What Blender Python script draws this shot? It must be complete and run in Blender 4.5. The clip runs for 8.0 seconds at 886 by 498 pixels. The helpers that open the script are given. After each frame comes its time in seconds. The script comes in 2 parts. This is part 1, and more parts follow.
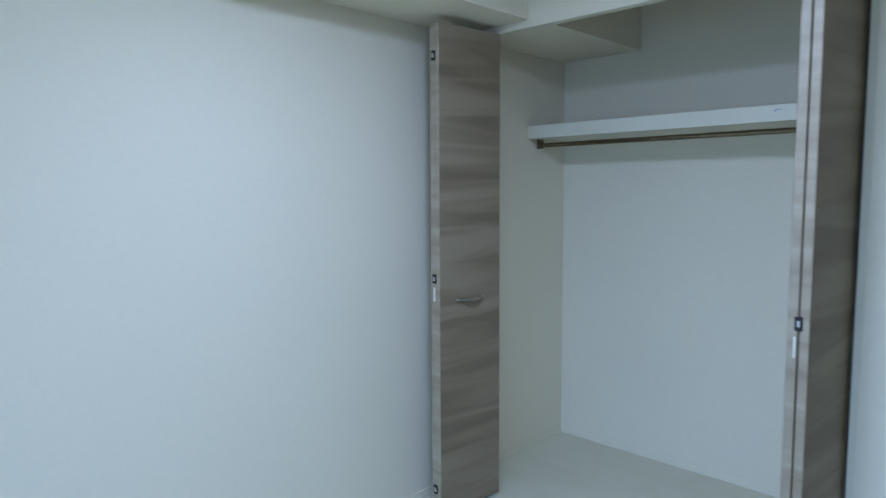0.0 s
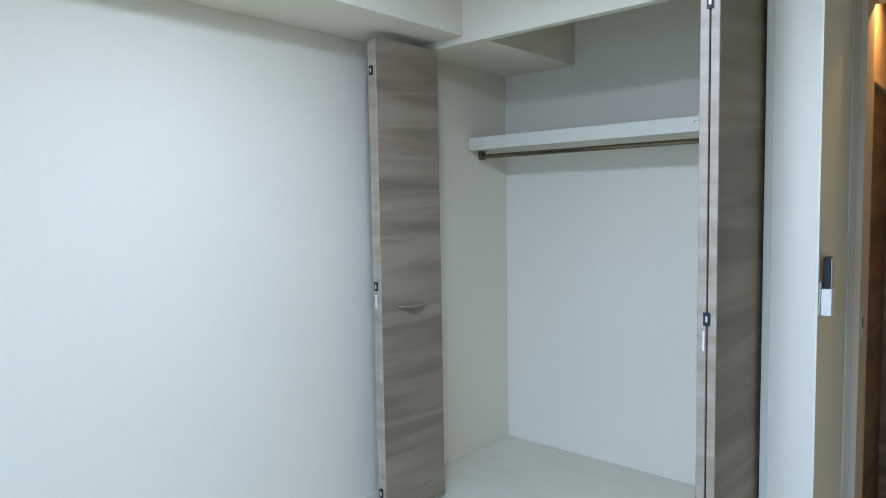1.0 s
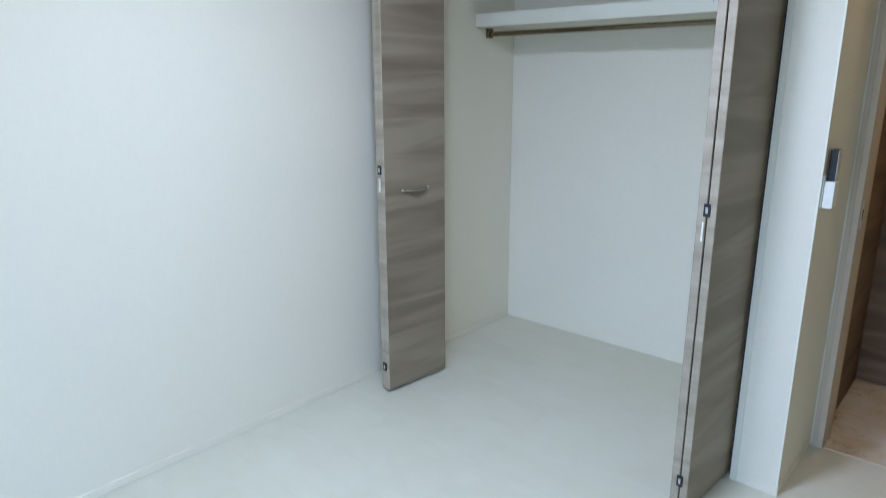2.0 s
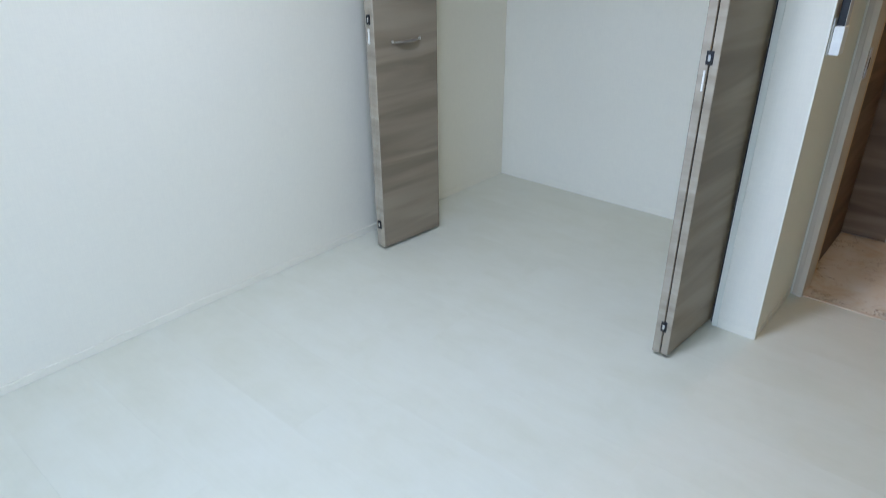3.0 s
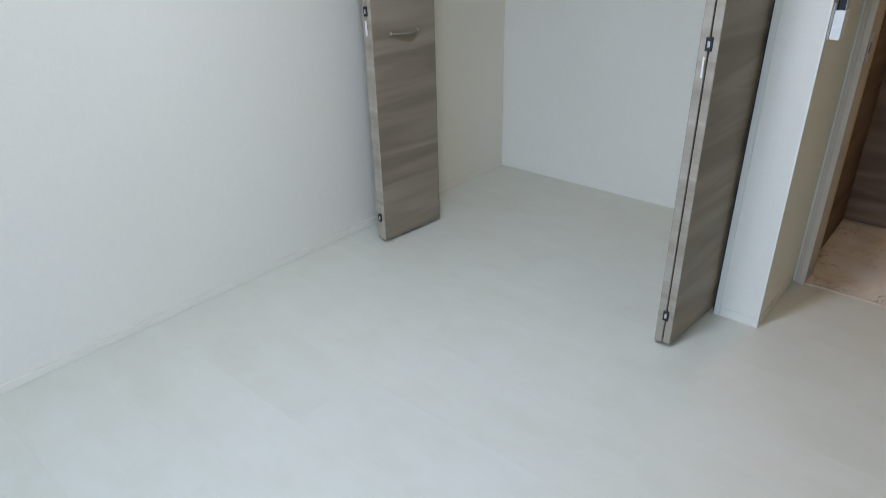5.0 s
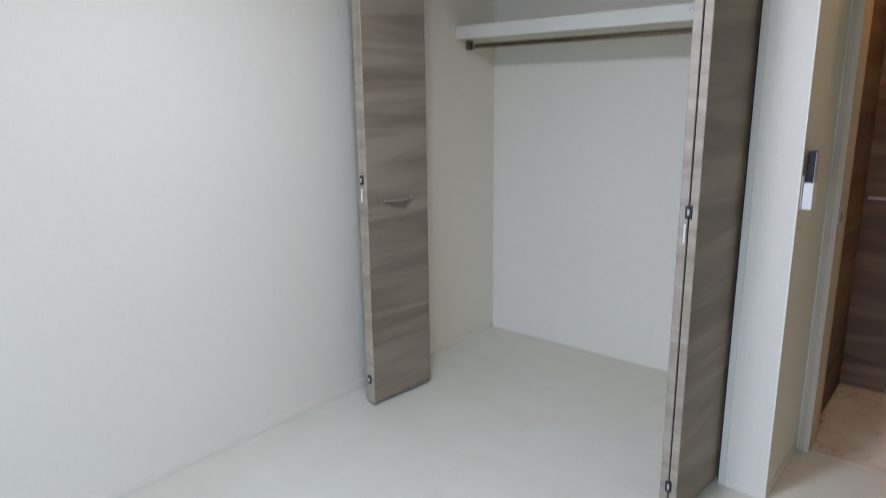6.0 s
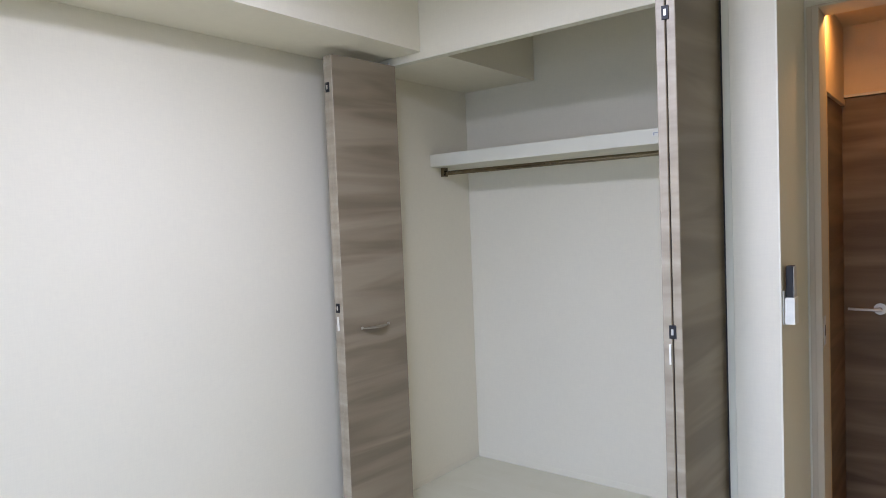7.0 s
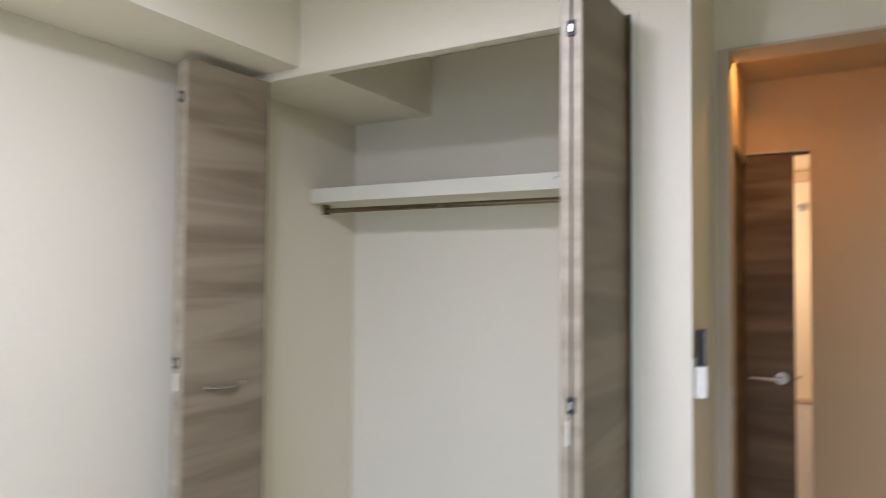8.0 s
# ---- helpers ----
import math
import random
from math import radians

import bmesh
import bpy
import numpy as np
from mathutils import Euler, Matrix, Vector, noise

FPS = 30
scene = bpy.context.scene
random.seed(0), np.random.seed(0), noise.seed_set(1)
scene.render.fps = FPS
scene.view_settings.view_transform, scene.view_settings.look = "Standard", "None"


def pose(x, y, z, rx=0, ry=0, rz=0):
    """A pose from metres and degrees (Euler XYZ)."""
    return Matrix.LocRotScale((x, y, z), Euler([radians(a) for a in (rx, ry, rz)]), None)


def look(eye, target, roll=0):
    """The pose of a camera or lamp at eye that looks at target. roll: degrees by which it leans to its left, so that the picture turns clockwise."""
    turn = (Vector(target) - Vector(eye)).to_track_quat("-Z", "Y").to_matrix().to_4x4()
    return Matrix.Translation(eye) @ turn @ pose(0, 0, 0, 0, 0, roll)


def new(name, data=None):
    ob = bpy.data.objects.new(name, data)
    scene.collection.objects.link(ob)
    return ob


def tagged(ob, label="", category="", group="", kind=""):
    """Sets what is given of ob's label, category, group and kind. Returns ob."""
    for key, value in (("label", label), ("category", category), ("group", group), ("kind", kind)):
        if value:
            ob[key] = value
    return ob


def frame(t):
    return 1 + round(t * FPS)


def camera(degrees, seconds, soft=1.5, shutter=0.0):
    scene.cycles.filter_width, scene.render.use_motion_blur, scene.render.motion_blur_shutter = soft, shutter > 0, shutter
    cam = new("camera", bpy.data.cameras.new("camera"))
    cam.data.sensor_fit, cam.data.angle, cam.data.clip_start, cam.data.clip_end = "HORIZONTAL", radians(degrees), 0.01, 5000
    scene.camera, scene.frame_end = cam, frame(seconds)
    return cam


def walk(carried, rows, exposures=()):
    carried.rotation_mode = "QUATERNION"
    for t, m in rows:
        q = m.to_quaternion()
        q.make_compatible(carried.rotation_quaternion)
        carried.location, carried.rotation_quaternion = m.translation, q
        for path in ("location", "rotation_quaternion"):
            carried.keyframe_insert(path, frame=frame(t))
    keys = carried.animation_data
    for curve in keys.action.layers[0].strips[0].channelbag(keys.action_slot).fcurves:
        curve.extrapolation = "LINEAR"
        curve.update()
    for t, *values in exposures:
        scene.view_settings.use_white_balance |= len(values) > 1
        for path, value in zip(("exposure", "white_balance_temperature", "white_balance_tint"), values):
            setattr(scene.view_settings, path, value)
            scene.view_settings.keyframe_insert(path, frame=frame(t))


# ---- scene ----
cam = camera(68.3, 8.0, soft=0.75, shutter=0.4)
PATH = [
    (0, (2.198, 0.751, 1.477), (0.804, 2.173, 1.294), -0.3),
    (0.5, (2.3, 0.757, 1.475), (0.98, 2.241, 1.24), -1.5),
    (0.7, (2.302, 0.759, 1.478), (0.992, 2.257, 1.281), -1.1),
    (0.8, (2.324, 0.76, 1.458), (0.954, 2.207, 1.283), -0.4),
    (0.9, (2.321, 0.747, 1.458), (0.987, 2.231, 1.307), -0.6),
    (1, (2.338, 0.757, 1.46), (1.022, 2.256, 1.316), -1.0),
    (1.2, (2.335, 0.759, 1.466), (1.033, 2.269, 1.31), -0.6),
    (1.5, (2.337, 0.74, 1.474), (1.022, 2.223, 1.204), 0.3),
    (2, (2.346, 0.757, 1.488), (1.058, 2.199, 0.979), -0.2),
    (2.2, (2.335, 0.749, 1.483), (1.068, 2.179, 0.89), -0.2),
    (3.3, (2.347, 0.761, 1.453), (1.199, 2.07, 0.469), -0.7),
    (3.5, (2.344, 0.771, 1.462), (1.21, 2.059, 0.435), -0.9),
    (4, (2.344, 0.78, 1.464), (1.209, 2.043, 0.407), -1.7),
    (4.2, (2.349, 0.775, 1.45), (1.208, 2.045, 0.408), -1.8),
    (5.3, (2.348, 0.759, 1.447), (1.145, 2.134, 0.632), -1.4),
    (5.5, (2.343, 0.759, 1.447), (1.121, 2.167, 0.723), -1.5),
    (6, (2.346, 0.763, 1.445), (1.085, 2.247, 0.991), -0.7),
    (6.5, (2.338, 0.769, 1.45), (1.069, 2.299, 1.233), -0.3),
    (7, (2.319, 0.819, 1.455), (1.076, 2.383, 1.364), -2.3),
    (7.5, (2.255, 0.909, 1.436), (0.976, 2.442, 1.315), -1.6),
    (7.7, (2.22, 1.01, 1.403), (0.979, 2.575, 1.312), -1.0),
    (7.8, (2.201, 1.085, 1.375), (1.021, 2.699, 1.34), -0.6),
    (7.9, (2.188, 1.135, 1.407), (1.095, 2.81, 1.443), -1.1),
    (8, (2.176, 1.198, 1.425), (1.177, 2.929, 1.487), 0.4),
]
# seconds, stops, kelvin, tint
EXPOSURES = [
    (0.0, -0.47, 4820, 3), (0.5, -0.18, 4970, 3), (1.0, 0.02, 5120, 5), (2.0, 0.02, 5200, 6), (3.5, -0.08, 5320, 7), (4.2, -0.16, 5380, 7),
    (5.5, -0.25, 5580, 12), (6.5, -0.05, 5750, 14), (7.0, 0.05, 5840, 15), (7.5, 0.03, 5920, 16), (8.0, 0.11, 6220, 15)]
walk(cam, [(t, look(eye, target, roll)) for t, eye, target, roll in PATH], EXPOSURES)

# ---------------------------------------------------------------- light
world = bpy.data.worlds.new("sky")
scene.world = world
world.use_nodes = True
wn = world.node_tree
sky = wn.nodes.new("ShaderNodeTexSky")
sky.sky_type = "NISHITA"
sky.sun_disc = False
sky.sun_elevation, sky.sun_rotation = radians(40), radians(20)
wn.nodes["Background"].inputs["Strength"].default_value = 0.05
wn.links.new(sky.outputs["Color"], wn.nodes["Background"].inputs["Color"])


def lamp(name, kind, energy, colour, m, **more):
    data = bpy.data.lights.new(name, kind)
    data.energy, data.color = energy, colour
    for key, value in more.items():
        if key == "size":
            data.size = value
        elif key == "size_y":
            data.shape, data.size_y = "RECTANGLE", value
        elif key == "radius":
            data.shadow_soft_size = value
    ob = new(name, data)
    ob.matrix_world = m
    return ob


# flat round ceiling light of the room, above and ahead of the camera
room_light = lamp("room_light", "AREA", 38, (0.765, 0.785, 0.965), pose(1.36, 1.76, 2.394), size=0.40)
room_light.data.shape = "DISK"
# added fill below the flat fixture, to brighten the header and upper walls
lamp("room_light_fill", "POINT", 9, (0.765, 0.785, 0.965), pose(1.36, 1.76, 2.30), radius=0.09)
WX = 1.3             # low-x side of the window opening
# daylight in the opening of the balcony window behind the camera
window_light = lamp("window_light", "AREA", 43, (0.55, 0.695, 1.0), look((WX + 0.8, -1.63, 1.06), (0.7, 3.0, -2.1)), size=1.5, size_y=1.9)
window_light.data.spread = radians(100)
# warm lamps of the hallway and of the room behind its door
hall_light = lamp("hall_light", "AREA", 3.8, (1.0, 0.48, 0.125), pose(1.99, 3.86, 2.258, -12, 18), size=0.05)
hall_light.data.shape = "DISK"
lamp("bath_light", "POINT", 17, (1.0, 0.74, 0.54), pose(1.62, 4.74, 1.55), radius=0.08)

# ---------------------------------------------------------------- materials


class Mat:
    """A small wrapper round a node material."""

    def __init__(self, name, roughness=0.5, metallic=0.0):
        self.m = bpy.data.materials.new(name)
        self.m.use_nodes = True
        self.t = self.m.node_tree
        self.b = self.t.nodes["Principled BSDF"]
        self.b.inputs["Roughness"].default_value = roughness
        self.b.inputs["Metallic"].default_value = metallic

    def node(self, kind, **values):
        n = self.t.nodes.new(kind)
        for key, value in values.items():
            n.inputs[key.replace("_", " ")].default_value = value
        return n

    def link(self, a, b):
        self.t.links.new(a, b)

    def coords(self, scale, rotate=(0, 0, 0), world_space=False):
        if world_space:
            source = self.node("ShaderNodeNewGeometry").outputs["Position"]
        else:
            source = self.node("ShaderNodeTexCoord").outputs["Object"]
        mp = self.node("ShaderNodeMapping")
        mp.inputs["Scale"].default_value = scale
        mp.inputs["Rotation"].default_value = rotate
        self.link(source, mp.inputs["Vector"])
        return mp.outputs["Vector"]

    def noise(self, vector, scale, detail=4.0, rough=0.5, distortion=0.0):
        n = self.node("ShaderNodeTexNoise", Scale=scale, Detail=detail, Roughness=rough, Distortion=distortion)
        self.link(vector, n.inputs["Vector"])
        return n.outputs["Fac"]

    def ramp(self, fac, stops):
        r = self.node("ShaderNodeValToRGB")
        els = r.color_ramp.elements
        while len(els) < len(stops):
            els.new(0.5)
        for e, (p, c) in zip(els, stops):
            e.position, e.color = p, (*c, 1)
        self.link(fac, r.inputs["Fac"])
        return r.outputs["Color"]

    def mix(self, fac, a, b, blend="MIX"):
        n = self.node("ShaderNodeMix")
        n.data_type, n.blend_type = "RGBA", blend
        for sock, v in ((n.inputs[0], fac), (n.inputs[6], a), (n.inputs[7], b)):
            if isinstance(v, (int, float)):
                sock.default_value = v
            elif isinstance(v, tuple):
                sock.default_value = (*v, 1)
            else:
                self.link(v, sock)
        return n.outputs[2]

    def colour(self, out):
        if isinstance(out, tuple):
            self.b.inputs["Base Color"].default_value = (*out, 1)
        else:
            self.link(out, self.b.inputs["Base Color"])

    def bump(self, height, strength, distance=0.001):
        n = self.node("ShaderNodeBump", Strength=strength, Distance=distance)
        self.link(height, n.inputs["Height"])
        self.link(n.outputs["Normal"], self.b.inputs["Normal"])

    def rough(self, fac, low, high):
        n = self.node("ShaderNodeMapRange")
        n.inputs["To Min"].default_value, n.inputs["To Max"].default_value = low, high
        self.link(fac, n.inputs["Value"])
        self.link(n.outputs["Result"], self.b.inputs["Roughness"])


def wallpaper(name, base):
    """Embossed off-white vinyl paper: soft blotches, a crossed weave and a fine grain."""
    k = Mat(name, 0.8)
    v = k.coords((1, 1, 1), world_space=True)
    big = k.noise(v, 1.7, 3)
    blotch = k.noise(v, 38, 3, 0.6)
    fine = k.noise(v, 260, 2)
    across = k.noise(k.coords((22, 22, 210), world_space=True), 1.0, 2)
    upright = k.noise(k.coords((210, 210, 18), world_space=True), 1.0, 2)
    darker = tuple(c * 0.95 for c in base)
    tone = k.mix(0.45, k.ramp(big, [(0.3, darker), (0.7, base)]), k.ramp(blotch, [(0.3, darker), (0.7, base)]))
    weave = k.mix(0.5, across, upright)
    k.colour(k.mix(0.3, tone, k.ramp(weave, [(0.38, tuple(c * 0.92 for c in base)), (0.6, base)])))
    k.bump(k.mix(0.35, weave, fine), 0.3, 0.0012)
    return k.m


WALL = wallpaper("white_wallpaper", (0.770, 0.712, 0.548))
# hall paper: the lamp's orange light is mixed into its base colour
HALL_WALL_LAMPLIT = wallpaper("lamplit_hall_wallpaper", (0.60, 0.43, 0.235))


def painted(name, base, roughness=0.45):
    k = Mat(name, roughness)
    v = k.coords((1, 1, 1), world_space=True)
    n = k.noise(v, 9, 4)
    k.colour(k.ramp(n, [(0.3, tuple(c * 0.96 for c in base)), (0.7, base)]))
    k.rough(k.noise(v, 40, 3), roughness - 0.06, roughness + 0.08)
    k.bump(k.noise(v, 500, 2), 0.06, 0.0004)
    return k.m


TRIM = painted("white_trim", (0.69, 0.655, 0.505), 0.55)
WALL_TRIM = painted("white_baseboard", (0.766, 0.709, 0.546), 0.6)
FRAME = painted("ivory_door_frame", (0.56, 0.465, 0.32), 0.6)
SHELF = painted("white_melamine", (0.75, 0.72, 0.575), 0.4)
BEAD = painted("white_corner_bead", (0.82, 0.77, 0.61), 0.5)


def taupe_wood(name, dark, mid, light, roughness=0.42, gloss=0.5):
    """Printed wood film with the grain across the door."""
    k = Mat(name, roughness)
    k.b.inputs["Specular IOR Level"].default_value = gloss
    info = k.node("ShaderNodeObjectInfo").outputs["Random"]
    off = k.node("ShaderNodeVectorMath")
    off.operation = "MULTIPLY_ADD"
    comb = k.node("ShaderNodeCombineXYZ")
    k.link(info, comb.inputs["Z"])
    off.inputs[1].default_value = (1, 1, 7.0)
    k.link(comb.outputs["Vector"], off.inputs[0])
    k.link(k.coords((1, 1, 1)), off.inputs[2])

    def stretched(scale):
        mp = k.node("ShaderNodeMapping")
        mp.inputs["Scale"].default_value = scale
        mp.inputs["Rotation"].default_value = (0, radians(7), 0)
        k.link(off.outputs["Vector"], mp.inputs["Vector"])
        return mp.outputs["Vector"]

    bands = k.noise(stretched((1.0, 1.0, 9.0)), 1.0, 2, 0.5, 0.9)
    streak = k.noise(stretched((2.2, 2.2, 46.0)), 1.0, 4, 0.6, 0.5)
    pores = k.noise(stretched((12, 12, 420.0)), 1.0, 2)
    base = k.ramp(bands, [(0.36, dark), (0.5, mid), (0.64, light)])
    fine = k.ramp(streak, [(0.3, dark), (0.7, light)])
    k.colour(k.mix(0.07, k.mix(0.12, base, fine), k.ramp(pores, [(0.35, dark), (0.6, light)])))
    k.rough(streak, roughness - 0.05, roughness + 0.1)
    k.bump(pores, 0.12, 0.0004)
    return k.m


WOOD = taupe_wood("taupe_wood_film", (0.165, 0.126, 0.077), (0.226, 0.178, 0.113), (0.290, 0.235, 0.155))
HALL_WOOD = taupe_wood("brown_wood_film", (0.106, 0.064, 0.031), (0.166, 0.105, 0.053), (0.222, 0.145, 0.077), 0.6, 0.25)


def edge_band():
    """Pale, slightly glossy edging of the folding panels, with grain that runs across."""
    k = Mat("pale_edge_band", 0.3)
    v = k.coords((3, 3, 13))
    n = k.noise(v, 1.0, 4, 0.6, 0.6)
    k.colour(k.ramp(n, [(0.3, (0.25, 0.205, 0.138)), (0.5, (0.33, 0.277, 0.192)), (0.7, (0.41, 0.352, 0.255))]))
    k.rough(n, 0.46, 0.62)
    return k.m


EDGE = edge_band()


def pale_floor():
    """Whitened wood boards, grain along x, each board a little different."""
    k = Mat("whitened_floorboard", 0.35)
    info = k.node("ShaderNodeObjectInfo").outputs["Random"]
    comb = k.node("ShaderNodeCombineXYZ")
    k.link(info, comb.inputs["Y"])
    off = k.node("ShaderNodeVectorMath")
    off.operation = "MULTIPLY_ADD"
    off.inputs[1].default_value = (1, 9.0, 1)
    k.link(comb.outputs["Vector"], off.inputs[0])
    k.link(k.coords((1, 1, 1)), off.inputs[2])

    def stretched(scale):
        mp = k.node("ShaderNodeMapping")
        mp.inputs["Scale"].default_value = scale
        k.link(off.outputs["Vector"], mp.inputs["Vector"])
        return mp.outputs["Vector"]

    broad = k.noise(stretched((1.6, 4.2, 1)), 1.0, 3, 0.55, 0.6)
    grain = k.noise(stretched((5, 80, 1)), 1.0, 4, 0.6, 0.4)
    clouds = k.noise(stretched((6, 8, 1)), 1.0, 4, 0.65, 0.4)
    base = k.ramp(k.mix(0.5, broad, clouds), [(0.34, (0.612, 0.584, 0.437)), (0.5, (0.645, 0.618, 0.478)), (0.66, (0.668, 0.645, 0.512))])
    fine = k.ramp(grain, [(0.3, (0.585, 0.560, 0.428)), (0.7, (0.655, 0.627, 0.488))])
    tone = k.ramp(info, [(0.0, (0.985, 0.985, 0.98)), (1.0, (1.0, 1.0, 1.0))])
    k.colour(k.mix(1.0, k.mix(0.18, base, fine), tone, "MULTIPLY"))
    k.rough(grain, 0.30, 0.44)
    k.bump(grain, 0.08, 0.0004)
    return k.m


FLOOR = pale_floor()


def marble():
    """Cream stone-look floor sheet with rusty clouds and short dark veins."""
    k = Mat("cream_marble", 0.18)
    v = k.coords((1, 1, 1), world_space=True)
    cloud = k.noise(v, 5, 5, 0.6, 0.8)
    base = k.ramp(cloud, [(0.32, (0.64, 0.52, 0.34)), (0.48, (0.71, 0.655, 0.51)), (0.7, (0.75, 0.72, 0.61))])
    rust = k.ramp(k.noise(v, 11, 5, 0.65, 1.6), [(0.58, (0, 0, 0)), (0.72, (1, 1, 1))])
    patch = k.ramp(k.noise(v, 7, 3), [(0.52, (0, 0, 0)), (0.60, (1, 1, 1))])

    def vein(scale, distortion, width):
        n = k.noise(v, scale, 3, 0.5, distortion)
        return k.ramp(n, [(0.5 - width, (0, 0, 0)), (0.5, (1, 1, 1)), (0.5 + width, (0, 0, 0))])

    lines = k.mix(1.0, vein(8, 2.2, 0.02), patch, "MULTIPLY")
    hair = k.mix(1.0, vein(17, 1.4, 0.02), patch, "MULTIPLY")
    tone = k.mix(k.mix(0.4, (0, 0, 0), rust), base, (0.40, 0.24, 0.11))
    tone = k.mix(k.mix(0.4, (0, 0, 0), hair), tone, (0.36, 0.24, 0.14))
    k.colour(k.mix(k.mix(0.8, (0, 0, 0), lines), tone, (0.20, 0.14, 0.09)))
    k.rough(cloud, 0.14, 0.24)
    return k.m


MARBLE = marble()


def metal(name, base, roughness):
    k = Mat(name, roughness, 1.0)
    n = k.noise(k.coords((30, 30, 30)), 1.0, 3)
    k.colour(k.ramp(n, [(0.3, tuple(c * 0.85 for c in base)), (0.7, base)]))
    k.rough(n, roughness - 0.06, roughness + 0.08)
    return k.m


STEEL = metal("brushed_steel", (0.62, 0.60, 0.57), 0.3)
ROD = metal("bronze_rod", (0.24, 0.20, 0.135), 0.24)
PULL = metal("bronze_satin_metal", (0.50, 0.46, 0.37), 0.6)
NICKEL = metal("satin_nickel", (0.74, 0.71, 0.66), 0.34)
LEVER = metal("satin_lever_metal", (0.56, 0.48, 0.37), 0.5)


def plastic(name, base, roughness):
    k = Mat(name, roughness)
    n = k.noise(k.coords((60, 60, 60)), 1.0, 3)
    k.colour(k.ramp(n, [(0.3, tuple(c * 0.92 for c in base)), (0.7, base)]))
    k.rough(n, roughness - 0.04, roughness + 0.06)
    return k.m


BLACK = plastic("black_plastic", (0.010, 0.010, 0.010), 0.6)
WHITE = plastic("white_plastic", (0.80, 0.77, 0.66), 0.35)
GREY = plastic("grey_plastic", (0.50, 0.48, 0.42), 0.35)
INK = plastic("grey_blue_ink", (0.40, 0.42, 0.42), 0.5)
# near-black fill that stands for shade in gaps and holes
SHADE_FILL = plastic("dark_shade_fill", (0.02, 0.018, 0.016), 0.7)
LAMP_GLASS = Mat("lamp_glass", 0.3)
LAMP_GLASS.colour((0.8, 0.7, 0.5))
LAMP_GLASS.b.inputs["Emission Color"].default_value = (1.0, 0.6, 0.25, 1)
LAMP_GLASS.b.inputs["Emission Strength"].default_value = 6.0
LAMP_GLASS = LAMP_GLASS.m
COOL_GLASS = Mat("cool_lamp_glass", 0.3)
COOL_GLASS.colour((0.8, 0.8, 0.8))
COOL_GLASS.b.inputs["Emission Color"].default_value = (0.86, 0.93, 1.0, 1)
COOL_GLASS.b.inputs["Emission Strength"].default_value = 3.0
COOL_GLASS = COOL_GLASS.m
GLASS = Mat("window_glass", 0.02)
GLASS.b.inputs["Transmission Weight"].default_value = 1.0
GLASS = GLASS.m

# ---------------------------------------------------------------- mesh helpers


def add_box(bm, lo, hi, bevel=0.0, segments=2):
    """Adds a box between two corners, its edges rounded."""
    b = bmesh.new()
    size = [max(h - l, 1e-5) for l, h in zip(lo, hi)]
    mid = [(h + l) / 2 for l, h in zip(lo, hi)]
    bmesh.ops.create_cube(b, size=1.0, matrix=Matrix.Translation(mid) @ Matrix.Diagonal((*size, 1)))
    if bevel:
        bmesh.ops.bevel(b, geom=b.edges[:], offset=bevel, segments=segments, profile=0.5, affect="EDGES")
    me = bpy.data.meshes.new("tmp")
    b.to_mesh(me)
    b.free()
    bm.from_mesh(me)
    bpy.data.meshes.remove(me)
    return bm


def box(lo, hi, bevel=0.0, segments=2):
    return add_box(bmesh.new(), lo, hi, bevel, segments)


def tube(bm, a, b, radius, sides=20, radius2=None):
    """Adds a closed round bar from a to b."""
    a, b = Vector(a), Vector(b)
    m = Matrix.Translation((a + b) / 2) @ (b - a).to_track_quat("Z", "Y").to_matrix().to_4x4()
    bmesh.ops.create_cone(bm, cap_ends=True, segments=sides, radius1=radius, radius2=radius if radius2 is None else radius2,
                          depth=(b - a).length, matrix=m)
    return bm


def sweep(bm, points, width, height):
    """Adds a flat bar, rounded a little, along points."""
    rings = []
    for i, p in enumerate(points):
        p = Vector(p)
        d = (Vector(points[min(i + 1, len(points) - 1)]) - Vector(points[max(i - 1, 0)])).normalized()
        side = d.cross(Vector((0, 0, 1))).normalized()
        ring = []
        for k in range(12):
            a = 2 * math.pi * k / 12
            c, s = math.cos(a), math.sin(a)
            c, s = math.copysign(abs(c) ** 0.6, c), math.copysign(abs(s) ** 0.6, s)
            ring.append(bm.verts.new(p + side * (c * width / 2) + Vector((0, 0, s * height / 2))))
        rings.append(ring)
    for r1, r2 in zip(rings, rings[1:]):
        for k in range(12):
            bm.faces.new((r1[k], r1[(k + 1) % 12], r2[(k + 1) % 12], r2[k]))
    bm.faces.new(rings[0][::-1])
    bm.faces.new(rings[-1])
    return bm


def link_mesh(name, bm, material):
    me = bpy.data.meshes.new(name)
    bmesh.ops.recalc_face_normals(bm, faces=bm.faces[:])
    bm.to_mesh(me)
    bm.free()
    for m in material if isinstance(material, (list, tuple)) else [material]:
        me.materials.append(m)
    me.shade_smooth()
    me.set_sharp_from_angle(angle=radians(40))
    ob = new(name, me)
    even = ob.modifiers.new("even_normals", "WEIGHTED_NORMAL")
    even.keep_sharp, even.weight = True, 100
    return ob


def part(name, bm, material, parent, label=""):
    ob = link_mesh(name, bm, material)
    ob.parent = parent
    return tagged(ob, label)


def thing(name, label, category, m=None, group=""):
    ob = new(name)
    ob.empty_display_size = 0.05
    ob.matrix_basis = m or Matrix()
    return tagged(ob, label, category, group)


def structure(name, bm, material, label, category):
    return tagged(link_mesh(name, bm, material), label, category, kind="structure")


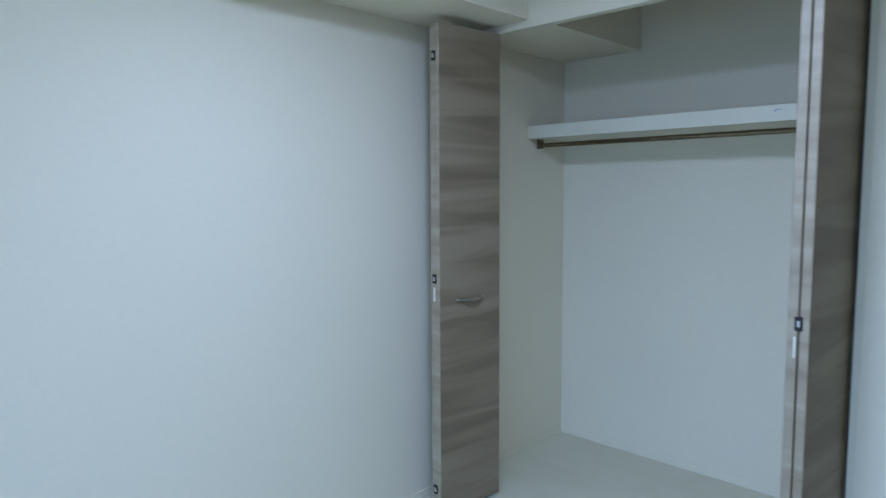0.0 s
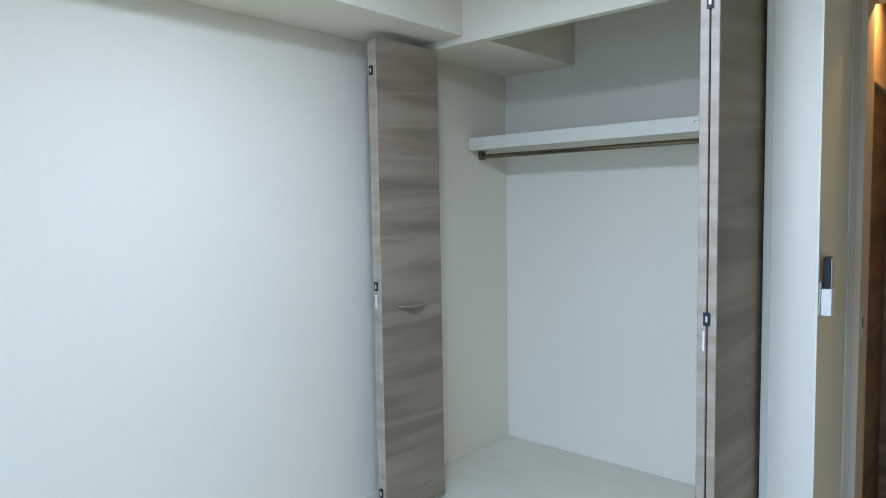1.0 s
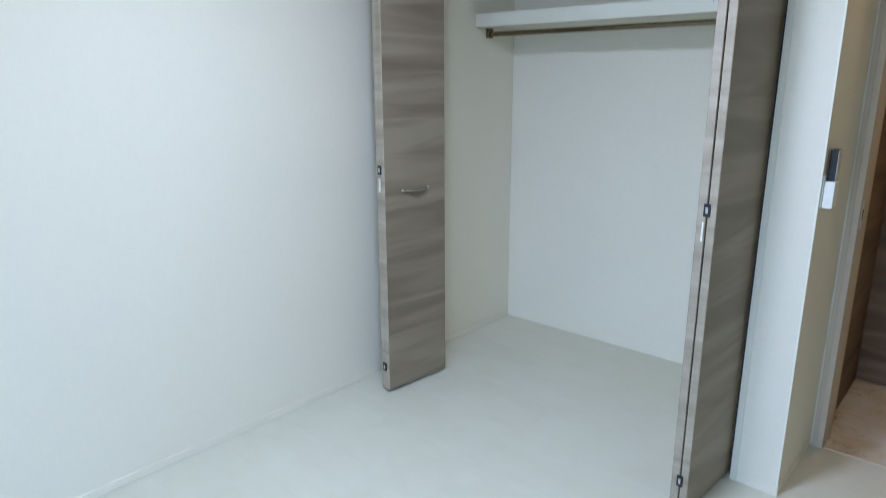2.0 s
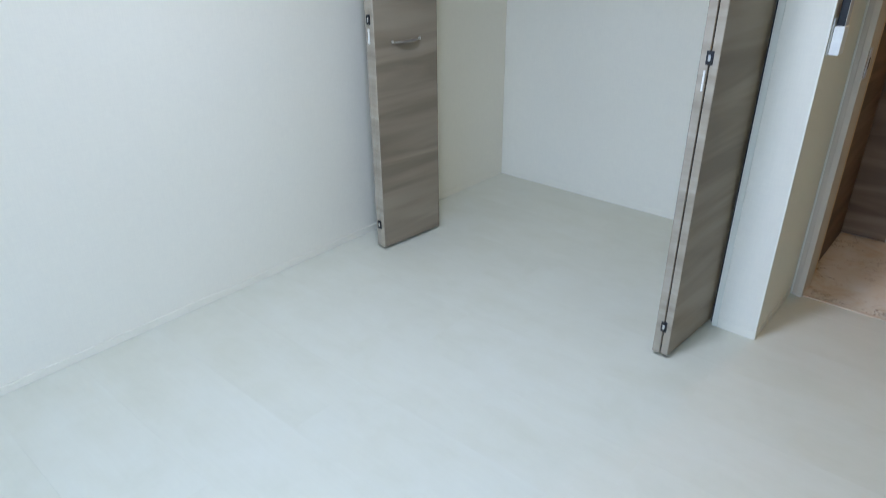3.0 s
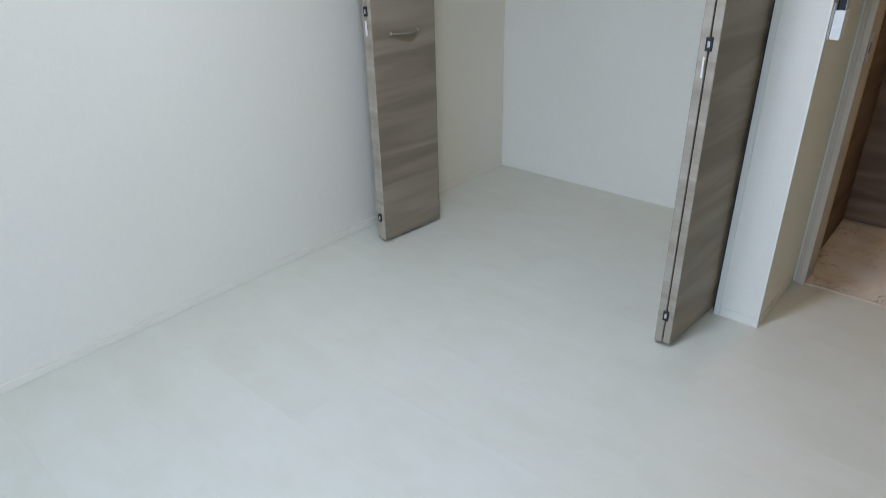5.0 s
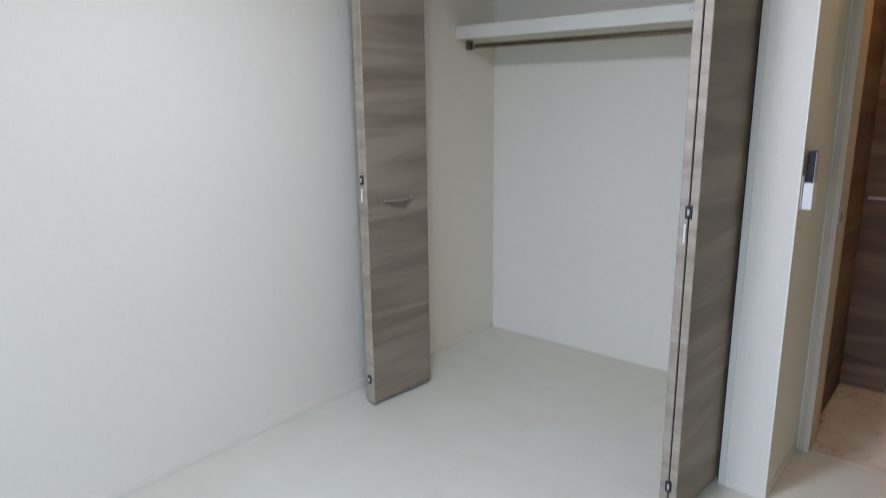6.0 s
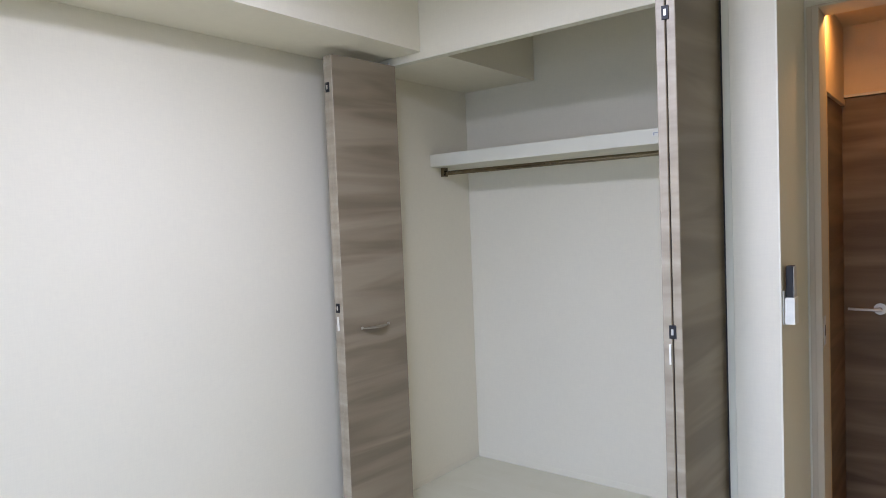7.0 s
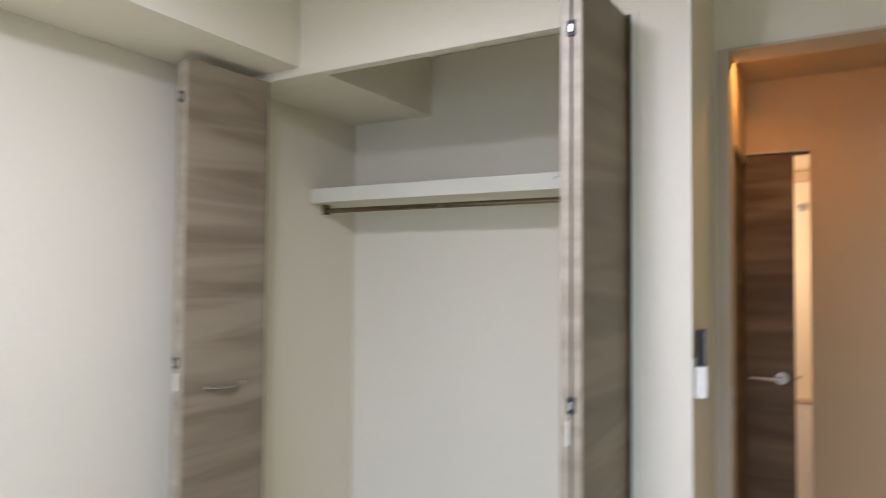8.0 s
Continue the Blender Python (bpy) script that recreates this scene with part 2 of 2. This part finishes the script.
# ---------------------------------------------------------------- the plan
CEIL = 2.50          # room ceiling
FRONT = 3.12         # front of the closet wall
BACK = 4.01          # back wall of the closet
CORNER = 1.866        # outer corner beside the closet
DOOR_Y = 3.59        # wall with the hallway door
EAST = 4.00          # right-hand wall
SOUTH = -1.6         # window wall
HEAD = 2.184         # underside of the closet's header
HALL_Y = 4.40        # wall across the hallway
HALL_X = 1.893       # side wall of the hallway
HALL_CEIL = 2.27

structure("wall_west", box((-0.12, SOUTH - 0.12, 0), (0, BACK + 0.12, CEIL)), WALL, "long white wallpapered wall of the empty room", "wall")
structure("wall_closet_back", box((0, BACK, 0), (1.75, BACK + 0.12, CEIL)), WALL, "white back wall inside the open closet", "wall")
structure("wall_closet_side", box((1.75, FRONT, 0), (CORNER, BACK + 0.12, CEIL)), WALL,
          "white partition wall that ends the closet", "wall")
structure("wall_closet_front", box((0, FRONT, HEAD), (1.75, FRONT + 0.040, CEIL)), WALL, "white wallpapered wall above the closet opening", "wall")
structure("wall_closet_stub", box((0.0, FRONT, 0), (0.12, FRONT + 0.06, HEAD)), WALL, "narrow white wall stub beside the closet opening", "wall")
structure("wall_closet_stub", box((1.724, FRONT, 0), (1.75, FRONT + 0.10, HEAD)), WALL, "narrow white wall stub beside the closet opening", "wall")
bm = box((CORNER, DOOR_Y, 2.18), (EAST + 0.12, DOOR_Y + 0.12, CEIL))
add_box(bm, (CORNER, DOOR_Y, 0), (1.885, DOOR_Y + 0.12, 2.18))
add_box(bm, (2.71, DOOR_Y, 0), (EAST + 0.12, DOOR_Y + 0.12, 2.18))
structure("wall_north", bm, WALL, "white wall with the doorway to the hallway", "wall")
structure("wall_east", box((EAST, SOUTH - 0.12, 0), (EAST + 0.12, DOOR_Y, CEIL)), WALL, "plain white wall of the empty room", "wall")
bm = box((0, SOUTH - 0.12, 0), (WX, SOUTH, CEIL))
add_box(bm, (WX + 1.6, SOUTH - 0.12, 0), (EAST, SOUTH, CEIL))
add_box(bm, (WX, SOUTH - 0.12, 2.08), (WX + 1.6, SOUTH, CEIL))
structure("wall_south", bm, WALL, "plain white wall with the balcony window", "wall")
structure("ceiling", box((-0.12, SOUTH - 0.12, CEIL), (EAST + 0.12, BACK + 0.12, CEIL + 0.1)), WALL, "flat white papered ceiling", "ceiling")
structure("corner_bead", box((CORNER - 0.005, FRONT - 0.0015, 0), (CORNER + 0.0015, FRONT + 0.005, CEIL), 0.0012), BEAD, "slim white bead along the wall's outer corner", "trim")
structure("ceiling_beam", box((0, SOUTH, 2.215), (0.405, FRONT, CEIL), 0.002), WALL,
          "white boxed beam under the ceiling along the wall", "beam")
structure("closet_beam", box((0, FRONT + 0.04, 2.20), (0.475, BACK, CEIL), 0.002), WALL, "white boxed beam inside the closet", "beam")

# frame round the closet opening
frame_ob = thing("closet_frame", "slim white frame round the closet opening", "frame")
tagged(frame_ob, kind="structure")
part("jamb", box((1.701, FRONT - 0.003, 0), (1.724, FRONT + 0.104, HEAD), 0.0015), TRIM, frame_ob)
part("jamb", box((0.12, FRONT - 0.004, 0), (0.140, FRONT + 0.06, HEAD), 0.0015), TRIM, frame_ob)
part("head", box((0.140, FRONT - 0.002, HEAD - 0.004), (1.701, FRONT + 0.040, HEAD), 0.001), TRIM, frame_ob)

# dark strip paints the shadow in the gap beside the folded leaf
part("gap_shade", box((1.6962, FRONT - 0.001, 0.012), (1.7008, FRONT + 0.008, HEAD - 0.006), 0.001), SHADE_FILL, frame_ob, "dark strip painted as the gap's shade")

# window behind the camera
window = thing("window_1", "balcony window with a white frame and clear panes", "window")
tagged(window, kind="structure")
bm = box((WX, SOUTH - 0.10, 0), (WX + 0.05, SOUTH - 0.05, 2.08))
add_box(bm, (WX + 1.55, SOUTH - 0.10, 0), (WX + 1.6, SOUTH - 0.05, 2.08))
add_box(bm, (WX + 0.05, SOUTH - 0.10, 0), (WX + 1.55, SOUTH - 0.05, 0.05))
add_box(bm, (WX + 0.05, SOUTH - 0.10, 2.03), (WX + 1.55, SOUTH - 0.05, 2.08))
add_box(bm, (WX + 0.775, SOUTH - 0.10, 0.05), (WX + 0.825, SOUTH - 0.05, 2.03))
part("window_frame", bm, TRIM, window)
for x0, x1 in ((WX + 0.05, WX + 0.775), (WX + 0.825, WX + 1.55)):
    pane = part("pane", box((x0, SOUTH - 0.078, 0.05), (x1, SOUTH - 0.072, 2.03)), GLASS, window)
    pane.visible_shadow = False

# baseboards
for name, lo, hi in (
        ("baseboard", (0, SOUTH, 0), (0.008, FRONT - 0.005, 0.042)),
        ("baseboard", (0, FRONT + 0.06, 0), (0.002, BACK, 0.034)),
        ("baseboard", (0.002, BACK - 0.002, 0), (1.75, BACK, 0.034)),
        ("baseboard", (1.725, FRONT - 0.003, 0), (CORNER + 0.003, FRONT, 0.038)),
        ("baseboard", (CORNER, FRONT, 0), (CORNER + 0.003, DOOR_Y - 0.013, 0.038)),
        ("baseboard", (EAST - 0.008, SOUTH, 0), (EAST, DOOR_Y, 0.042))):
    bm = box(lo, hi, 0.0008)
    if hi[0] == 0.008:
        # the long wall's board: a body, a shallow groove and a top lip
        bm = box((0, lo[1], 0.0025), (0.008, hi[1], 0.023), 0.0010)
        add_box(bm, (0, lo[1], 0.0), (0.0062, hi[1], 0.030))
        add_box(bm, (0, lo[1], 0.0255), (0.008, hi[1], 0.033), 0.0010)
    structure(name, bm, WALL_TRIM, "low white baseboard along the wall", "baseboard")

# ---------------------------------------------------------------- doorway to the hallway
X0, X1, DTOP = 1.915, 2.68, 2.17
casing = thing("door_frame", "ivory stepped door frame of the open hallway doorway", "door frame")
tagged(casing, kind="structure")


def casing_side(inner, way):
    """Stepped casing and jamb; way is +1 where the frame lies on the low side of the opening."""
    b = bmesh.new()
    for a, c, d, e in ((0.0, 0.023, 0.014, 0.010), (0.023, 0.041, 0.008, 0.010)):
        lo, hi = sorted((inner - way * a, inner - way * c))
        add_box(b, (lo, DOOR_Y - d, 0), (hi, DOOR_Y, DTOP + e), 0.002)
    lo, hi = sorted((inner, inner - way * 0.03))
    add_box(b, (lo, DOOR_Y, 0), (hi, DOOR_Y + 0.135, DTOP + 0.009), 0.0015)
    return b


jamb_l = part("jamb", casing_side(X0, 1), FRAME, casing)
part("jamb", casing_side(X1, -1), FRAME, casing)
bm = box((X0, DOOR_Y - 0.014, DTOP), (X1, DOOR_Y, DTOP + 0.010), 0.002)
add_box(bm, (X0, DOOR_Y, DTOP), (X1, DOOR_Y + 0.135, DTOP + 0.009), 0.0015)
part("head", bm, FRAME, casing)
plate = part("strike_plate", box((X0 + 0.0005, DOOR_Y + 0.004, 0.925), (X0 + 0.003, DOOR_Y + 0.046, 1.035), 0.001), STEEL, jamb_l, "dull metal strike plate")
# raised dark patch stands for the shade inside the latch hole
part("latch_hole", box((X0 + 0.0025, DOOR_Y + 0.019, 0.96), (X0 + 0.0036, DOOR_Y + 0.033, 1.0)), SHADE_FILL, plate, "dark latch hole")
part("threshold", box((X0, DOOR_Y + 0.005, -0.004), (X1, DOOR_Y + 0.018, 0.004), 0.0015), FRAME, casing, "pale threshold strip")

# ---------------------------------------------------------------- hallway
structure("hall_floor", add_box(box((CORNER, DOOR_Y + 0.018, -0.06), (EAST + 0.12, HALL_Y, 0)), (1.2, HALL_Y, -0.06), (2.6, 5.2, 0)), MARBLE, "glossy cream marble-look hallway floor with rusty veins", "floor")
structure("hall_ceiling", box((HALL_X - 0.1, DOOR_Y + 0.12, HALL_CEIL), (EAST + 0.12, HALL_Y, HALL_CEIL + 0.1)), HALL_WALL_LAMPLIT, "low ceiling of the hallway in warm light", "ceiling")
structure("hall_wall_west", box((HALL_X - 0.12, DOOR_Y + 0.12, 1.940), (HALL_X, HALL_Y, HALL_CEIL)), HALL_WALL_LAMPLIT, "hallway wall above the side door in warm light", "wall")
structure("hall_wall_west", box((HALL_X - 0.12, DOOR_Y + 0.12, 0), (HALL_X, 3.836, 1.938)), HALL_WALL_LAMPLIT, "narrow hallway wall beside the side door", "wall")
structure("hall_wall_east", box((EAST + 0.02, DOOR_Y + 0.12, 0), (EAST + 0.12, HALL_Y, HALL_CEIL)), HALL_WALL_LAMPLIT, "plain hallway end wall", "wall")
OX0, OX1, OTOP = 1.45, 2.150, 1.944
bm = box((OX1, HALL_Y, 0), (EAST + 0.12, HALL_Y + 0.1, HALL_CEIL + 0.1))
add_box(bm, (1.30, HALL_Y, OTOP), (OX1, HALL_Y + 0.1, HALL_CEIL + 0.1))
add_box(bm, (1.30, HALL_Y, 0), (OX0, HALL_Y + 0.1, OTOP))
structure("hall_wall_north", bm, HALL_WALL_LAMPLIT, "hallway wall in warm orange lamp light", "wall")

# side door of the hallway, shut
side = thing("hall_side_door", "shut brown wood-grain door in the hallway's side wall", "door", pose(HALL_X, 3.865, 0))
part("leaf", box((-0.045, 0.0, 0.004), (-0.008, 0.53, 1.905), 0.002), HALL_WOOD, side)
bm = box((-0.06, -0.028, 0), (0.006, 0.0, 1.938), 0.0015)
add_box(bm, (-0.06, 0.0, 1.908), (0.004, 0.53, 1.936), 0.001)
part("door_frame", bm, HALL_WALL_LAMPLIT, side, "narrow frame")


def lever(parent, x, z, way):
    """Round rose, neck and a straight lever, on a face that looks along -y."""
    b = tube(bmesh.new(), (x, 0.0, z), (x, -0.009, z), 0.026, 32)
    rose = part("rose", b, LEVER, parent, "round satin metal rose")
    b = tube(bmesh.new(), (x, -0.008, z), (x, -0.048, z), 0.009, 16)
    sweep(b, [(x + 0.008 * -way, -0.047, z), (x + way * 0.02, -0.050, z), (x + way * 0.07, -0.050, z), (x + way * 0.122, -0.046, z)], 0.012, 0.013)
    part("lever", b, LEVER, rose)


# facing door, ajar: its free edge leaves a lit gap
ajar = thing("hall_door", "brown wood-grain hallway door ajar with a lever handle", "door", pose(2.079, HALL_Y + 0.004, 0))
leaf = part("leaf", box((-0.62, 0.0, 0.006), (0.0, 0.036, 1.940), 0.0008), HALL_WOOD, ajar)
part("edge_strip", box((0.0002, 0.004, 0.006), (0.0016, 0.032, 1.938)), EDGE, leaf, "pale edge strip")
lever(ajar, -0.052, 0.962, -1)
b = tube(bmesh.new(), (0.004, 0.045, 0.962), (0.018, 0.060, 0.965), 0.007, 12)
part("latch", b, STEEL, ajar, "metal latch")
opening = thing("hall_door_frame", "pale frame of the hallway door in lamp light", "door frame")
tagged(opening, kind="structure")
part("jamb", box((OX1 - 0.008, HALL_Y - 0.008, 0), (OX1 + 0.008, HALL_Y + 0.1, OTOP + 0.006), 0.0015), HALL_WALL_LAMPLIT, opening)
part("head", box((OX0, HALL_Y - 0.006, OTOP), (OX1 - 0.008, HALL_Y + 0.1, OTOP + 0.012), 0.0015), FRAME, opening)

# the small lit room behind it
bm = box((1.3, 5.1, 0), (2.6, 5.2, 2.35))
add_box(bm, (1.2, HALL_Y + 0.1, 0), (1.3, 5.2, 2.35))
add_box(bm, (2.5, HALL_Y + 0.1, 0), (2.6, 5.1, 2.35))
add_box(bm, (1.2, HALL_Y + 0.1, 2.35), (2.6, 5.2, 2.45))
structure("wall_washroom", bm, WALL, "pale walls of the lit washroom", "wall")
bar = thing("wall_rail", "greyish flat rail on the washroom wall", "rail", pose(2.02, 5.10, 1.893))
part("board", box((-0.35, -0.018, 0.0), (0.35, 0.0, 0.055), 0.003), FRAME, bar)
hook = thing("towel_hook", "small dark hook on the washroom wall", "hook", pose(2.10, 5.10, 1.763))
part("plate", box((-0.015, -0.006, -0.02), (0.015, 0.0, 0.02), 0.002), STEEL, hook)
part("arm", sweep(bmesh.new(), [(0, -0.004, 0), (-0.01, -0.03, -0.004), (-0.02, -0.05, 0.006)], 0.008, 0.008), STEEL, hook)
panel_low = thing("wall_panel", "low white panel along the washroom wall", "panel", pose(2.02, 5.10, 0))
part("board", box((-0.45, -0.014, 0.0), (0.45, 0.0, 0.745), 0.003), WHITE, panel_low)
part("cap", box((-0.45, -0.022, 0.747), (0.45, 0.0, 0.767), 0.004), FRAME, panel_low)

downlight = thing("downlight", "small round ceiling lamp in the hallway", "ceiling light", pose(1.99, 3.86, HALL_CEIL))
part("ring", tube(bmesh.new(), (0, 0, 0), (0, 0, -0.003), 0.046, 40), WHITE, downlight)
part("diffuser", tube(bmesh.new(), (0, 0, -0.0031), (0, 0, -0.005), 0.034, 40), LAMP_GLASS, downlight, "glowing warm diffuser")

ceiling_light = thing("ceiling_light", "flat round white ceiling light of the empty room", "ceiling light", pose(1.36, 1.76, CEIL))
part("base", tube(bmesh.new(), (0, 0, 0), (0, 0, -0.098), 0.225, 48), WHITE, ceiling_light)
part("diffuser", tube(bmesh.new(), (0, 0, -0.0981), (0, 0, -0.102), 0.21, 48), COOL_GLASS, ceiling_light, "glowing white diffuser")

# ---------------------------------------------------------------- closet: shelf, rail
shelf = thing("closet_shelf", "white melamine shelf board fixed across the closet", "shelf", pose(0, 3.67, 1.747))
board = part("board", box((0.002, 0, 0), (1.748, BACK - 3.67, 0.024), 0.001), SHELF, shelf)
part("front_lip", box((0.002, -0.019, 0.0), (1.748, -0.0005, 0.068), 0.002), SHELF, shelf, "deep white front edge")
sticker = part("sticker", box((1.262, -0.0198, 0.034), (1.30, -0.0191, 0.052)), WHITE, shelf, "small white sticker")
for x0, x1, z0, z1 in ((1.266, 1.296, 0.0455, 0.0495), (1.266, 1.272, 0.037, 0.0455)):
    part("print_bar", box((x0, -0.0203, z0), (x1, -0.0199, z1)), INK, sticker, "faint grey print")

rail = thing("hanging_rail", "slim bronze-coloured clothes rail under the closet shelf", "clothes rail", pose(0, 3.76, 1.715))
part("rod", tube(bmesh.new(), (0.002, 0, 0), (1.748, 0, 0), 0.0125, 24), ROD, rail)
for x in (0.002, 1.722):
    b = box((x, -0.019, -0.019), (x + 0.024, 0.019, 0.031), 0.003)
    tube(b, (x - 0.0, 0, 0), (x + 0.030, 0, 0), 0.0155, 24)
    part("bracket", b, ROD, rail)

# ---------------------------------------------------------------- folding closet doors
PW, PT, PH = 0.374, 0.029, 2.163


def panel(parent, name, m):
    """One leaf; local x runs from the fold into the closet, y is its thickness."""
    ob = part(name, box((0.0022, 0, 0), (PW - 0.0022, PT, PH), 0.003, 3), WOOD, parent)
    ob.matrix_basis = m
    part("edge", box((0, 0.001, 0.001), (0.0062, PT - 0.001, PH - 0.001), 0.003, 3), EDGE, ob, "pale edge band")
    part("edge", box((PW - 0.0045, 0.002, 0.001), (PW, PT - 0.002, PH - 0.001), 0.0015), EDGE, ob, "pale edge band")
    return ob


def hinge(parent, z):
    """Black concealed hinge with a bright barrel, across the two edges of the fold."""
    h = part("hinge", box((-0.0105, -0.0030, z - 0.0205), (0.0105, 0.002, z + 0.0205), 0.0012), BLACK, parent, "small black hinge")
    b = box((-0.0040, -0.0050, z - 0.0095), (0.0040, -0.0025, z + 0.0095), 0.0015)
    part("barrel", b, NICKEL, h, "bright metal hinge barrel")


def folding_door(name_label, apex, spread_l, spread_r, handle_right, catch, recess=0.0):
    d = thing("folding_door", name_label, "folding door", pose(apex[0], apex[1], 0.014), "folding doors of the closet")
    gap = 0.0008
    # low-x leaf and high-x leaf, hinged at the apex, local x of a leaf points along +y
    left = panel(d, "leaf", Matrix.Translation((-gap, recess, 0)) @ pose(0, 0, 0, 0, 0, 90 + spread_l))
    right = panel(d, "leaf", Matrix.Translation((gap + PT * math.cos(radians(spread_r)), 0, 0)) @ pose(0, 0, 0, 0, 0, 90 - spread_r))
    for z in (0.117, 1.072, 2.026):
        hinge(d, z)
    part("catch", box((catch - 0.0030, -0.0045, 0.972), (catch + 0.0030, 0.003, 1.034), 0.001), WHITE, d, "narrow bright catch plate")
    # near-black strip puts the fold's shade between the two leaves
    part("gap_shade", box((-0.0010, 0.010, 0.004), (0.0010, 0.018, PH - 0.004)), SHADE_FILL, d, "dark strip painted as shade in the fold")
    for leaf_ob in (left, right):
        pin = tube(bmesh.new(), (PW - 0.03, PT / 2, PH - 0.001), (PW - 0.03, PT / 2, PH + 0.012), 0.004, 12)
        part("guide_pin", pin, STEEL, leaf_ob)
    if handle_right:
        pts = []
        for i in range(17):
            s = i / 16
            pts.append((0.100 + 0.160 * s, -0.036 * math.sin(math.pi * s) ** 0.7 - 0.001, 0.972 - 0.004 * math.sin(math.pi * s)))
        part("handle", sweep(bmesh.new(), pts, 0.0025, 0.0032), PULL, right, "slim curved metal pull")
        plate = bmesh.new()
        lip = [plate.verts.new((x, y, z - 0.003)) for x, y, z in pts]
        cap = [plate.verts.new((x, y, z - 0.001)) for x, y, z in pts]
        plate.faces.new(lip)
        plate.faces.new(cap[::-1])
        for i in range(len(pts)):
            j = (i + 1) % len(pts)
            plate.faces.new((lip[i], cap[i], cap[j], lip[j]))
        bmesh.ops.recalc_face_normals(plate, faces=plate.faces)
        part("grip_plate", plate, PULL, right, "thin half-moon grip plate")
        feet = tube(bmesh.new(), (0.101, 0.0, 0.972), (0.101, -0.006, 0.972), 0.006, 16)
        tube(feet, (0.259, 0.0, 0.972), (0.259, -0.006, 0.972), 0.006, 16)
        part("handle_foot", feet, NICKEL, right)
    return d


folding_door("taupe wood-grain folding door pushed open beside the wall", (0.192, 2.744), 8.0, 4.8, True, -0.001, 0.010)
folding_door("taupe wood-grain folding door pushed open beside the closet's end", (1.634, 2.782), 4.5, 4.1, False, -0.008)

# ---------------------------------------------------------------- remote control on the wall
remote = thing("remote_control", "black remote control with a grey front", "remote control", pose(CORNER, 3.146, 1.064))
part("body", box((0.008, 0.004, 0.02), (0.030, 0.050, 0.196), 0.003), BLACK, remote)
part("front", box((0.0302, 0.006, 0.024), (0.0325, 0.048, 0.194), 0.001), GREY, remote, "pale grey front plate")
holder = thing("remote_holder", "white plastic remote control holder on the wall", "holder", pose(CORNER, 3.134, 1.070))
part("back_plate", box((0.0, 0.0, 0.0), (0.006, 0.062, 0.110), 0.002), WHITE, holder)
bm = box((0.0065, 0.002, 0.001), (0.037, 0.060, 0.088), 0.003)
part("pocket", bm, WHITE, holder)

# ---------------------------------------------------------------- floor boards
floor = structure("floor", box((-0.02, SOUTH - 0.12, -0.08), (EAST + 0.02, BACK + 0.02, -0.007)), FRAME, "pale whitened wood board floor of the empty room", "floor")
BW, BL, GAP = 0.303, 1.818, 0.00012
shared = {}


def floorboard(x0, x1, y0, y1):
    key = (round(x1 - x0, 4), round(y1 - y0, 4))
    if key not in shared:
        b = box((GAP / 2, GAP / 2, -0.007), (key[0] - GAP / 2, key[1] - GAP / 2, 0), 0.00012, 1)
        me = bpy.data.meshes.new("floorboard")
        b.to_mesh(me)
        b.free()
        me.materials.append(FLOOR)
        shared[key] = me
    ob = new("floorboard", shared[key])
    ob.location = (x0, y0, 0)
    ob.parent = floor


def lay_row(y0, y1, shift, x_end):
    x = -shift
    while x < x_end - 0.01:
        a, c = max(x, 0.0), min(x + BL, x_end)
        if c - a > 0.01:
            floorboard(a, c, y0, y1)
        x += BL


row, y = 0, 1.957 - BW * 12
while y < BACK - 0.001:
    lo, hi = max(y, SOUTH), min(y + BW, BACK)
    cut = DOOR_Y + 0.005
    shift = 0.0 if row % 2 == 0 else BL / 2
    if hi > lo + 0.001:
        if hi <= cut:
            lay_row(lo, hi, shift, EAST)
        elif lo >= cut:
            lay_row(lo, hi, shift, 1.75)
        else:
            lay_row(lo, cut, shift, EAST)
            lay_row(cut, hi, shift, 1.75)
    row, y = row + 1, y + BW
